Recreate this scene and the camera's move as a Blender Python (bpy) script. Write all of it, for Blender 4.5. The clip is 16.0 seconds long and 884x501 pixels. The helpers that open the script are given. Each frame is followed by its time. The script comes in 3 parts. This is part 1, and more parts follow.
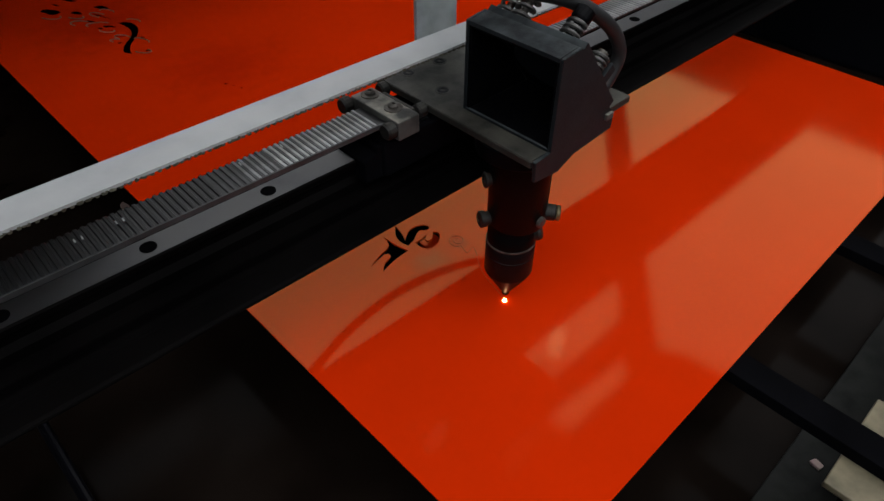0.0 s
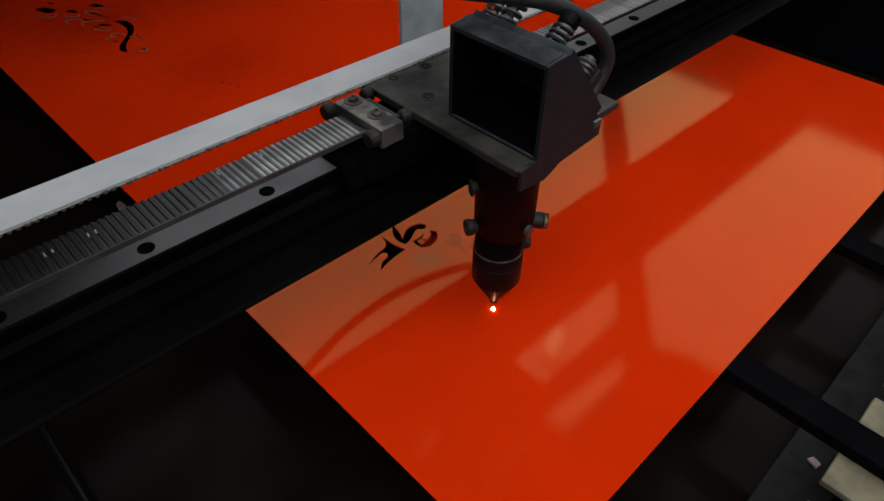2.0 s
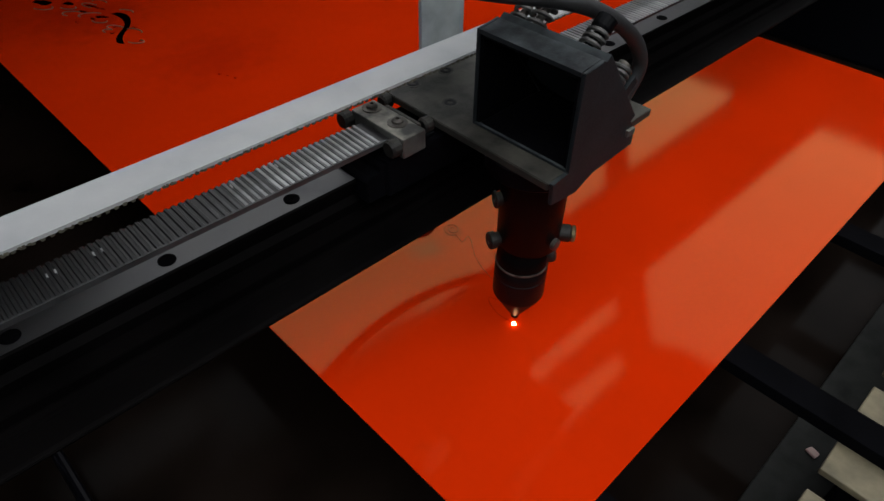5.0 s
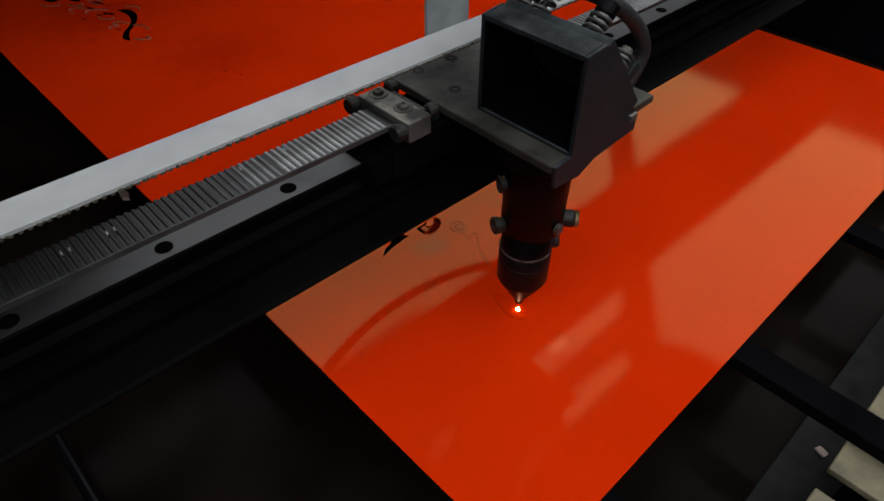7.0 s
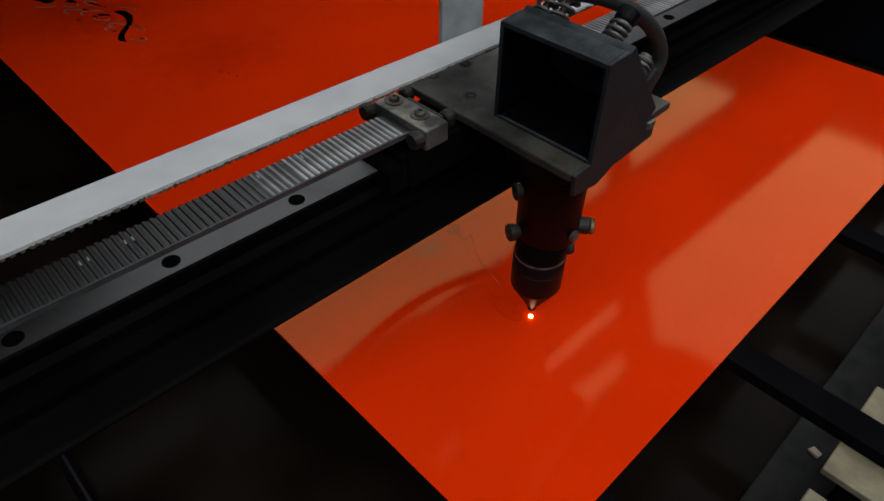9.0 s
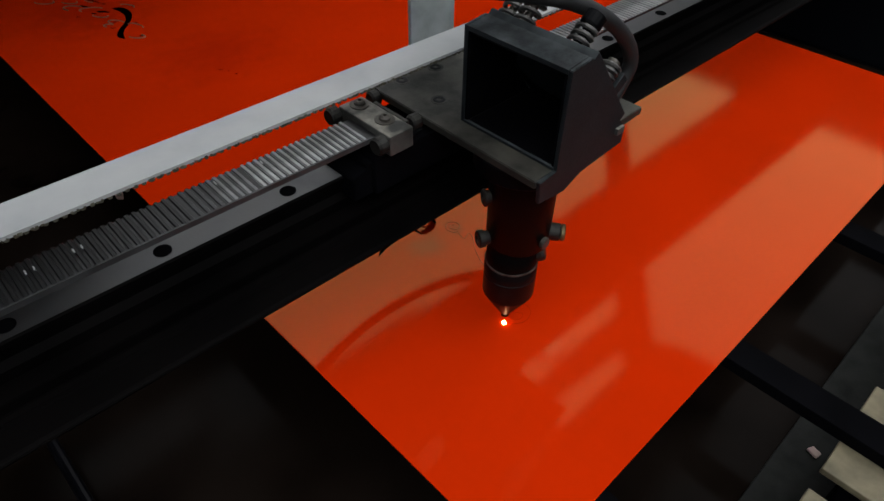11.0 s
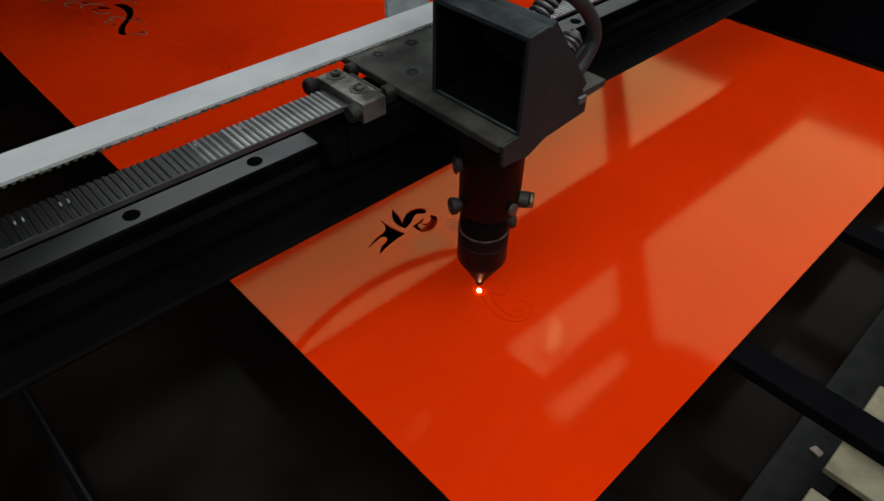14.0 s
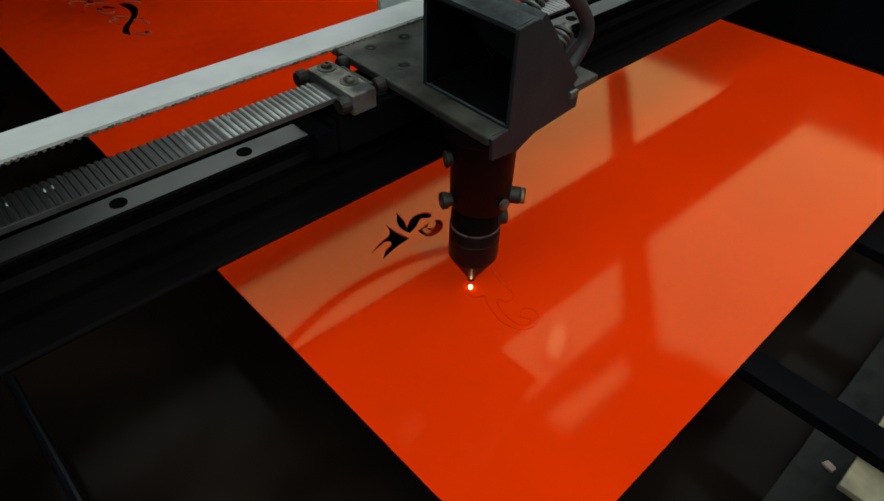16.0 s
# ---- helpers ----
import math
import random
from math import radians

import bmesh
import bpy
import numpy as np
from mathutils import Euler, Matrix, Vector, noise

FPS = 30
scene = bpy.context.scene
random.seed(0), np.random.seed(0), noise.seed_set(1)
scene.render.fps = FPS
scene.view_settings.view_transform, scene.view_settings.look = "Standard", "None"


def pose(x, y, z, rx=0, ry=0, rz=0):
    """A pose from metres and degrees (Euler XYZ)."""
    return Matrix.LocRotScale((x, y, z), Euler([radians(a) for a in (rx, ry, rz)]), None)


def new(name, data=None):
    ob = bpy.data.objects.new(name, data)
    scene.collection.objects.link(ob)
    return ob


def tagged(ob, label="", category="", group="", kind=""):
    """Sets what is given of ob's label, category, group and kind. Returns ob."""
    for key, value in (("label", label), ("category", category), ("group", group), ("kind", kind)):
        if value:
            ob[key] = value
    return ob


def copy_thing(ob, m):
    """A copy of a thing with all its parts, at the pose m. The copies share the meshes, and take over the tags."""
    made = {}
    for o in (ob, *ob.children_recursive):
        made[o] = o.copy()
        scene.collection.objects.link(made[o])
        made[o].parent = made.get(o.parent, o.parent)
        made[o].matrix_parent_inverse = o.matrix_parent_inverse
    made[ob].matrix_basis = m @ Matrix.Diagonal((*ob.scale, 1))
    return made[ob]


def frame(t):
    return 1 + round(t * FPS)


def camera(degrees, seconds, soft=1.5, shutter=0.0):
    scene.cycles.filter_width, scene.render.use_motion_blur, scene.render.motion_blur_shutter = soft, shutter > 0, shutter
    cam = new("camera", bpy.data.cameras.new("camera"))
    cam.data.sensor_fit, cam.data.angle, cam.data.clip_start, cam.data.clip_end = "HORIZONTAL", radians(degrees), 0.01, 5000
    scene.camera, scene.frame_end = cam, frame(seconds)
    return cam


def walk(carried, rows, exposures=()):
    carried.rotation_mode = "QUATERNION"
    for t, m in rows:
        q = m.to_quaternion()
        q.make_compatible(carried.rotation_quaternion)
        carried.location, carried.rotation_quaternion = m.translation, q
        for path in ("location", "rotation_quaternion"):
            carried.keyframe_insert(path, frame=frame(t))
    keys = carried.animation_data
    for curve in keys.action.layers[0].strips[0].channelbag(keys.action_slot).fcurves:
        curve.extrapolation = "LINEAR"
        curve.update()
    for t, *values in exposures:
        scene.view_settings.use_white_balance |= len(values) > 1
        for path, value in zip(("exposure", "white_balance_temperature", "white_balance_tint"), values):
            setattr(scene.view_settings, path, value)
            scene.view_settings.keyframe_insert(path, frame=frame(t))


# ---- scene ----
cam = camera(67.60, 16.0, soft=1.5)
EYES = [
    (0.0, -0.2283, -0.1775, 0.3000, 47.859, -0.432, -43.891),
    (0.5, -0.2280, -0.1773, 0.2997, 47.798, -0.535, -44.071),
    (1.0, -0.2279, -0.1778, 0.2997, 47.862, -0.467, -43.988),
    (1.5, -0.2283, -0.1766, 0.2996, 47.741, -0.457, -43.993),
    (2.0, -0.2280, -0.1771, 0.2995, 47.760, -0.537, -44.119),
    (2.5, -0.2281, -0.1771, 0.2984, 47.648, -0.560, -44.170),
    (3.0, -0.2286, -0.1773, 0.2969, 47.555, -0.561, -43.963),
    (3.5, -0.2284, -0.1788, 0.2959, 47.664, -0.598, -44.013),
    (4.0, -0.2289, -0.1807, 0.2950, 47.819, -0.604, -44.037),
    (4.5, -0.2291, -0.1800, 0.2943, 47.702, -0.671, -44.213),
    (7.0, -0.2284, -0.1788, 0.2920, 47.471, -0.390, -43.701),
    (7.5, -0.2286, -0.1797, 0.2930, 47.618, -0.452, -43.792),
    (8.0, -0.2286, -0.1804, 0.2930, 47.694, -0.494, -43.980),
    (10.5, -0.2283, -0.1778, 0.2920, 47.386, -0.782, -43.869),
    (11.0, -0.2287, -0.1785, 0.2922, 47.466, -0.832, -43.923),
    (11.5, -0.2291, -0.1784, 0.2927, 47.483, -0.856, -44.018),
    (12.0, -0.2288, -0.1784, 0.2920, 47.432, -0.887, -43.947),
    (12.5, -0.2269, -0.1780, 0.2907, 47.313, -0.666, -43.708),
    (13.0, -0.2274, -0.1774, 0.2907, 47.153, -0.777, -43.622),
    (13.5, -0.2279, -0.1779, 0.2911, 47.248, -0.865, -43.617),
    (14.0, -0.2277, -0.1780, 0.2908, 47.293, -0.835, -43.719),
    (14.5, -0.2279, -0.1775, 0.2907, 47.376, -0.903, -43.612),
    (15.0, -0.2279, -0.1772, 0.2900, 47.368, -0.913, -43.550),
    (15.5, -0.2270, -0.1766, 0.2892, 47.360, -0.998, -43.183),
    (16.0, -0.2248, -0.1724, 0.2859, 47.666, -1.189, -43.120),
]
STOPS = [(0.0, 0.24, 6500, 10), (4.0, 0.28, 6500, 10), (11.0, 0.32, 6500, 9), (13.5, 0.44, 6500, 6), (16.0, 0.60, 6500, -6)]
walk(cam, [(t, pose(x, y, z, rx, ry, rz)) for t, x, y, z, rx, ry, rz in EYES], STOPS)

# laser position over the sheet: seconds, x along the gantry, y along the bed
HEAD = [
    (0.0, 0.0000, 0.0000),
    (0.5, -0.0003, -0.0040),
    (1.0, -0.0042, -0.0068),
    (1.5, -0.0087, -0.0059),
    (2.0, -0.0101, -0.0016),
    (2.5, -0.0120, -0.0014),
    (3.0, -0.0145, -0.0057),
    (3.5, -0.0162, -0.0104),
    (4.0, -0.0170, -0.0155),
    (4.5, -0.0166, -0.0204),
    (5.0, -0.0152, -0.0248),
    (5.5, -0.0112, -0.0265),
    (6.0, -0.0082, -0.0245),
    (6.4, -0.0098, -0.0220),
    (6.7, -0.0112, -0.0196),
    (7.0, -0.0093, -0.0180),
    (7.5, -0.0047, -0.0164),
    (8.0, -0.0017, -0.0200),
    (8.5, -0.0019, -0.0245),
    (9.0, -0.0050, -0.0280),
    (9.5, -0.0098, -0.0296),
    (10.0, -0.0150, -0.0285),
    (10.5, -0.0188, -0.0254),
    (11.0, -0.0208, -0.0212),
    (11.5, -0.0220, -0.0161),
    (12.0, -0.0218, -0.0116),
    (12.5, -0.0204, -0.0075),
    (13.0, -0.0191, -0.0025),
    (13.5, -0.0172, 0.0016),
    (14.0, -0.0145, 0.0060),
    (14.5, -0.0168, 0.0076),
    (15.0, -0.0203, 0.0102),
    (15.5, -0.0190, 0.0151),
    (16.0, -0.0149, 0.0176),
]

# ---- light ----
world = bpy.data.worlds.new("world")
scene.world = world
world.use_nodes = True
sky = world.node_tree.nodes.new("ShaderNodeTexSky")
sky.sky_type, sky.sun_disc, sky.sun_elevation, sky.sun_rotation = "NISHITA", False, radians(35), radians(40)
world.node_tree.links.new(sky.outputs[0], world.node_tree.nodes["Background"].inputs[0])
world.node_tree.nodes["Background"].inputs[1].default_value = 0.05
ROOF_GLOW = 1.13
FRONT_GLOW = 1.22


# ---- materials ----
def material(name, color, rough=0.5, metal=0.0, spec=0.5, vary=0.25, scale=60.0, bump=0.1, fine=900.0, dust=0.0, dust_color=(0.2, 0.19, 0.17), coat=0.0, tint=None, glow=0.0, per_piece=0.0):
    m = bpy.data.materials.new(name)
    m.use_nodes = True
    nt = m.node_tree
    b = nt.nodes["Principled BSDF"]
    lk = nt.links.new
    tc = nt.nodes.new("ShaderNodeTexCoord")
    n1 = nt.nodes.new("ShaderNodeTexNoise")
    n1.inputs["Scale"].default_value, n1.inputs["Detail"].default_value = scale, 5
    n2 = nt.nodes.new("ShaderNodeTexNoise")
    n2.inputs["Scale"].default_value, n2.inputs["Detail"].default_value = fine, 3
    lk(tc.outputs["Object"], n1.inputs["Vector"])
    lk(tc.outputs["Object"], n2.inputs["Vector"])
    ramp = nt.nodes.new("ShaderNodeMapRange")
    ramp.inputs["From Min"].default_value, ramp.inputs["From Max"].default_value = 0.3, 0.7
    ramp.inputs["To Min"].default_value, ramp.inputs["To Max"].default_value = 1 - vary, 1 + vary
    lk(n1.outputs["Fac"], ramp.inputs["Value"])
    mul = nt.nodes.new("ShaderNodeVectorMath")
    mul.operation = "SCALE"
    mul.inputs[0].default_value = color
    last = ramp.outputs["Result"]
    if per_piece:
        info = nt.nodes.new("ShaderNodeObjectInfo")
        pr = nt.nodes.new("ShaderNodeMapRange")
        pr.inputs["To Min"].default_value, pr.inputs["To Max"].default_value = 1 - per_piece, 1 + per_piece
        lk(info.outputs["Random"], pr.inputs["Value"])
        mm = nt.nodes.new("ShaderNodeMath")
        mm.operation = "MULTIPLY"
        lk(last, mm.inputs[0])
        lk(pr.outputs["Result"], mm.inputs[1])
        last = mm.outputs[0]
    lk(last, mul.inputs["Scale"])
    out = mul.outputs[0]
    if dust:
        geo = nt.nodes.new("ShaderNodeNewGeometry")
        sep = nt.nodes.new("ShaderNodeSeparateXYZ")
        lk(geo.outputs["Normal"], sep.inputs[0])
        up = nt.nodes.new("ShaderNodeMapRange")
        up.inputs["From Min"].default_value, up.inputs["From Max"].default_value = 0.2, 0.95
        up.inputs["To Max"].default_value = dust
        lk(sep.outputs["Z"], up.inputs["Value"])
        sp = nt.nodes.new("ShaderNodeMapRange")
        sp.inputs["From Min"].default_value, sp.inputs["From Max"].default_value = 0.35, 0.65
        lk(n1.outputs["Fac"], sp.inputs["Value"])
        dm = nt.nodes.new("ShaderNodeMath")
        dm.operation = "MULTIPLY"
        lk(up.outputs["Result"], dm.inputs[0])
        lk(sp.outputs["Result"], dm.inputs[1])
        mix = nt.nodes.new("ShaderNodeMix")
        mix.data_type = "RGBA"
        lk(dm.outputs[0], mix.inputs["Factor"])
        lk(out, mix.inputs["A"])
        mix.inputs["B"].default_value = (*dust_color, 1)
        out = mix.outputs["Result"]
    lk(out, b.inputs["Base Color"])
    rr = nt.nodes.new("ShaderNodeMapRange")
    rr.inputs["To Min"].default_value, rr.inputs["To Max"].default_value = max(0.02, rough * 0.8), min(1.0, rough * 1.2)
    lk(n2.outputs["Fac"], rr.inputs["Value"])
    lk(rr.outputs["Result"], b.inputs["Roughness"])
    b.inputs["Metallic"].default_value = metal
    b.inputs["Specular IOR Level"].default_value = spec
    b.inputs["Coat Weight"].default_value = coat
    if tint:
        b.inputs["Specular Tint"].default_value = (*tint, 1)
    if bump:
        bp = nt.nodes.new("ShaderNodeBump")
        bp.inputs["Strength"].default_value, bp.inputs["Distance"].default_value = bump, 0.0004
        lk(n2.outputs["Fac"], bp.inputs["Height"])
        lk(bp.outputs[0], b.inputs["Normal"])
    if glow:
        b.inputs["Emission Color"].default_value = (*color, 1)
        b.inputs["Emission Strength"].default_value = glow
    return m


def gloss_layer(mat, tint, rough, strength=0.95):
    """A clear tinted gloss over the body colour, stronger at grazing angles."""
    nt = mat.node_tree
    lk = nt.links.new
    fr = nt.nodes.new("ShaderNodeFresnel")
    fr.inputs["IOR"].default_value = 1.42
    sc = nt.nodes.new("ShaderNodeVectorMath")
    sc.operation = "SCALE"
    sc.inputs[0].default_value = [c * strength for c in tint]
    lk(fr.outputs[0], sc.inputs["Scale"])
    gl = nt.nodes.new("ShaderNodeBsdfGlossy")
    gl.inputs["Roughness"].default_value = rough
    lk(sc.outputs[0], gl.inputs["Color"])
    ad = nt.nodes.new("ShaderNodeAddShader")
    lk(nt.nodes["Principled BSDF"].outputs[0], ad.inputs[0])
    lk(gl.outputs[0], ad.inputs[1])
    lk(ad.outputs[0], nt.nodes["Material Output"].inputs["Surface"])


M_SHEET = material("orange_acrylic", (0.80, 0.032, 0.001), rough=0.5, spec=0.0, vary=0.05, scale=9, bump=0.0)
gloss_layer(M_SHEET, (1.0, 0.78, 0.30), 0.075)


def stain_and_shade(mat, x, y, rx, ry, color, amount):
    """A soft patch of its own shape, for smoke stains and painted shade, in the object's metres."""
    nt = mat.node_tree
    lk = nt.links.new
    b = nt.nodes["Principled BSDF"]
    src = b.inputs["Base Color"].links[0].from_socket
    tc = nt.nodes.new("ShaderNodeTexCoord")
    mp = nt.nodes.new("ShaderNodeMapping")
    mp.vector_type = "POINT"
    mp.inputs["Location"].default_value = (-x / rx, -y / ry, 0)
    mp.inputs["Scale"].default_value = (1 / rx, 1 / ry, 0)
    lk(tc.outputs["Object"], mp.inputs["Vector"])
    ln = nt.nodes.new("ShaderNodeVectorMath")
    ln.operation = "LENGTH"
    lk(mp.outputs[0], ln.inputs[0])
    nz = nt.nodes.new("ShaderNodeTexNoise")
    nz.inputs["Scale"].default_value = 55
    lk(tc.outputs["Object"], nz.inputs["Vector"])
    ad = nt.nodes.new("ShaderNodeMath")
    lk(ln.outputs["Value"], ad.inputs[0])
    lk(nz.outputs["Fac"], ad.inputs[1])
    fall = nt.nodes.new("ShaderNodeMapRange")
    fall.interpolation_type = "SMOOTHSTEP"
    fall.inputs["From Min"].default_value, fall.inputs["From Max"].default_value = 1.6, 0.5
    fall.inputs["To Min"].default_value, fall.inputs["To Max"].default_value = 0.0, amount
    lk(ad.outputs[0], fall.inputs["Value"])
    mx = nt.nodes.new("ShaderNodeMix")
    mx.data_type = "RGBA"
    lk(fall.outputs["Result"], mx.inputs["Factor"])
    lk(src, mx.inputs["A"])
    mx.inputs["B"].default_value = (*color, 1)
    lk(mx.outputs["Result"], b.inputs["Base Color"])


stain_and_shade(M_SHEET, -0.008, 0.058, 0.020, 0.016, (0.45, 0.07, 0.035), 0.6)
stain_and_shade(M_SHEET, 0.018, 0.058, 0.008, 0.010, (0.40, 0.05, 0.03), 0.5)
# rear pair: smoke marks enlarged to paint in the darker rear sheet's shade
stain_and_shade(M_SHEET, 0.03, 0.40, 0.08, 0.07, (0.50, 0.014, 0.002), 0.45)
stain_and_shade(M_SHEET, -0.02, 0.57, 0.08, 0.08, (0.45, 0.014, 0.002), 0.5)
M_SCORCH = material("scorched_line", (0.70, 0.027, 0.001), rough=0.6, spec=0.0, vary=0.3, scale=300)
M_BEAM = material("black_anodised_and_shade", (0.0020, 0.0017, 0.0018), rough=0.6, spec=0.035, vary=0.4, scale=30, bump=0.05, dust=0.3, dust_color=(0.004, 0.0032, 0.003))
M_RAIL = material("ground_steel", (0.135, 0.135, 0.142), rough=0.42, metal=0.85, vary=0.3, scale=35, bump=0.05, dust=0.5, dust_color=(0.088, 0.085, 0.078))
M_BLACK = material("black_painted", (0.002, 0.002, 0.003), rough=0.5, spec=0.08, vary=0.35, scale=50, bump=0.15, dust=0.35, dust_color=(0.07, 0.075, 0.08))
M_BOX = material("dusty_black_metal", (0.0130, 0.0172, 0.0205), rough=0.55, spec=0.3, vary=0.3, scale=70, bump=0.2, dust=0.6, dust_color=(0.105, 0.122, 0.126))
M_PLATE = material("dusty_plate", (0.035, 0.034, 0.030), rough=0.55, metal=0.25, vary=0.4, scale=60, bump=0.25, dust=0.75, dust_color=(0.115, 0.110, 0.092))
M_CLAMP = material("dusty_aluminium", (0.09, 0.09, 0.086), rough=0.55, metal=0.25, vary=0.4, scale=110, bump=0.4, dust=0.85, dust_color=(0.40, 0.38, 0.32))
M_SCREW = material("dirty_screw", (0.12, 0.11, 0.10), rough=0.5, metal=0.7, vary=0.5, scale=200, bump=0.2, dust=0.6, dust_color=(0.16, 0.15, 0.13))
M_BELT = material("white_belt", (0.44, 0.455, 0.47), rough=0.6, vary=0.1, scale=40, bump=0.1, dust=0.3, dust_color=(0.5, 0.5, 0.48))
# tooth colours, stepping from black to pale grey towards the clamp
M_TOOTH_DARK = material("black_belt_teeth", (0.0042, 0.0045, 0.005), rough=0.45, vary=0.35, scale=90, bump=0.15, per_piece=0.25)
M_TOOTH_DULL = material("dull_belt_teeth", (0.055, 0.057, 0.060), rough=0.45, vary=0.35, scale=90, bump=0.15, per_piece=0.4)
M_TOOTH_MID = material("mid_grey_belt_teeth", (0.17, 0.175, 0.18), rough=0.43, metal=0.1, vary=0.35, scale=90, bump=0.15, per_piece=0.4)
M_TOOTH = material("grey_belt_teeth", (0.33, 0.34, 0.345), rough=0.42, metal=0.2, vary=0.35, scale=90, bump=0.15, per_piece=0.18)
M_BAND = material("belt_web", (0.014, 0.014, 0.015), rough=0.4, vary=0.4, scale=120)
M_SCRAP = material("pale_scrap", (0.55, 0.40, 0.37), rough=0.5, vary=0.2, scale=90)
M_LIT_EDGE = material("lit_edge", (0.32, 0.10, 0.07), rough=0.5, vary=0.4, scale=150)
M_FAINT = material("faint_line", (0.58, 0.042, 0.012), rough=0.5, vary=0.4, scale=200)
M_BRASS = material("dull_brass", (0.22, 0.17, 0.09), rough=0.45, metal=0.7, vary=0.4, scale=150)
M_GRIME = material("belt_grime", (0.09, 0.085, 0.06), rough=0.8, vary=0.6, scale=300, bump=0.3)
M_SPRING = material("spring_steel", (0.10, 0.098, 0.095), rough=0.45, metal=0.5, vary=0.5, scale=150, bump=0.3, dust=0.6, dust_color=(0.16, 0.155, 0.15))
M_HOSE = material("rubber_hose", (0.02, 0.02, 0.022), rough=0.55, vary=0.3, scale=60, bump=0.2, dust=0.5, dust_color=(0.09, 0.09, 0.095))
M_TUBE = material("lens_tube", (0.002, 0.002, 0.0024), rough=0.45, spec=0.07, vary=0.3, scale=50, bump=0.05)
M_NOZZLE = material("nozzle", (0.004, 0.004, 0.005), rough=0.42, metal=0.0, spec=0.10, vary=0.4, scale=80, bump=0.1)
M_KNOB = material("dusty_knob", (0.012, 0.0115, 0.011), rough=0.5, spec=0.3, vary=0.5, scale=150, bump=0.2, dust=0.7, dust_color=(0.07, 0.068, 0.06))
M_TIP = material("nozzle_tip", (0.004, 0.0036, 0.0034), rough=0.6, metal=0.0, spec=0.1, vary=0.4, scale=200)
M_POST = material("galvanised_bracket", (0.46, 0.51, 0.52), rough=0.5, metal=0.3, vary=0.3, scale=45, bump=0.1)
M_MIRROR = material("beam_mirror", (0.15, 0.12, 0.09), rough=0.12, metal=1.0, vary=0.1, bump=0.0)
M_BED = material("bed_plate", (0.0085, 0.0055, 0.004), rough=0.12, spec=0.022, vary=0.5, scale=14, bump=0.05, dust=0.2, dust_color=(0.014, 0.012, 0.012))
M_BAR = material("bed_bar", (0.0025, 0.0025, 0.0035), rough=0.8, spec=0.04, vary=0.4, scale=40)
M_LEDGE = material("dusty_ledge", (0.008, 0.0085, 0.008), rough=0.6, spec=0.2, vary=0.7, scale=45, bump=0.25, dust=0.6, dust_color=(0.026, 0.028, 0.025))
M_ROD = material("oiled_rod", (0.004, 0.004, 0.006), rough=0.3, spec=0.12, vary=0.3, scale=40)
M_SLAT = material("tan_slat", (0.20, 0.172, 0.108), rough=0.6, vary=0.35, scale=70, bump=0.3, per_piece=0.15)
M_SHELL = material("machine_shell", (0.0025, 0.003, 0.0045), rough=0.7, spec=0.06, vary=0.3, scale=8)
M_LID = material("lid_frame", (0.025, 0.022, 0.02), rough=0.7, vary=0.3, scale=8)
M_WALL = material("workshop_wall", (0.10, 0.10, 0.105), rough=0.9, vary=0.12, scale=3, bump=0.0)
M_FLOOR = material("workshop_floor", (0.10, 0.095, 0.09), rough=0.7, vary=0.3, scale=5, bump=0.0)
M_ROOF = material("ceiling_glow", (0.96, 0.98, 1.0), rough=0.6, vary=0.08, scale=1.5, bump=0.0, glow=ROOF_GLOW)
M_FRONT_GLOW = material("front_ceiling_glow", (0.96, 0.98, 1.0), rough=0.6, vary=0.06, scale=1.5, bump=0.0, glow=FRONT_GLOW)
M_LAMP = material("lamp_tube", (1.0, 0.95, 1.0), rough=0.5, vary=0.0, bump=0.0, glow=3.6)
M_SPARK = material("laser_spark", (1.0, 0.62, 0.30), vary=0.0, bump=0.0, glow=18.0)


# ---- mesh helpers ----
def part(name, bm, mat, parent=None, label="", smooth=False):
    me = bpy.data.meshes.new(name)
    bmesh.ops.recalc_face_normals(bm, faces=bm.faces)
    if smooth:
        for f in bm.faces:
            f.smooth = True
        for e in bm.edges:
            if len(e.link_faces) == 2 and e.calc_face_angle(0) > 0.7:
                e.smooth = False
    bm.to_mesh(me)
    bm.free()
    me.materials.append(mat)
    ob = new(name, me)
    ob.parent = parent
    if label:
        tagged(ob, label)
    return ob


def box(x0, x1, y0, y1, z0, z1, bevel=0.0, bm=None):
    bm = bm or bmesh.new()
    m = Matrix.LocRotScale(((x0 + x1) / 2, (y0 + y1) / 2, (z0 + z1) / 2), None, (x1 - x0, y1 - y0, z1 - z0))
    r = bmesh.ops.create_cube(bm, size=1, matrix=m)
    if bevel:
        es = list({e for v in r["verts"] for e in v.link_edges})
        bmesh.ops.bevel(bm, geom=es, offset=bevel, segments=2, affect="EDGES", profile=0.6)
    return bm


def lathe(profile, n=40, m=Matrix(), bm=None):
    """A body turned round z from (radius, height) pairs."""
    bm = bm or bmesh.new()
    rings = []
    for r, z in profile:
        rings.append([bm.verts.new(m @ Vector((r * math.cos(2 * math.pi * i / n), r * math.sin(2 * math.pi * i / n), z))) for i in range(n)])
    for a, b in zip(rings, rings[1:]):
        for i in range(n):
            bm.faces.new((a[i], a[(i + 1) % n], b[(i + 1) % n], b[i]))
    bm.faces.new(rings[0])
    bm.faces.new(rings[-1])
    return bm


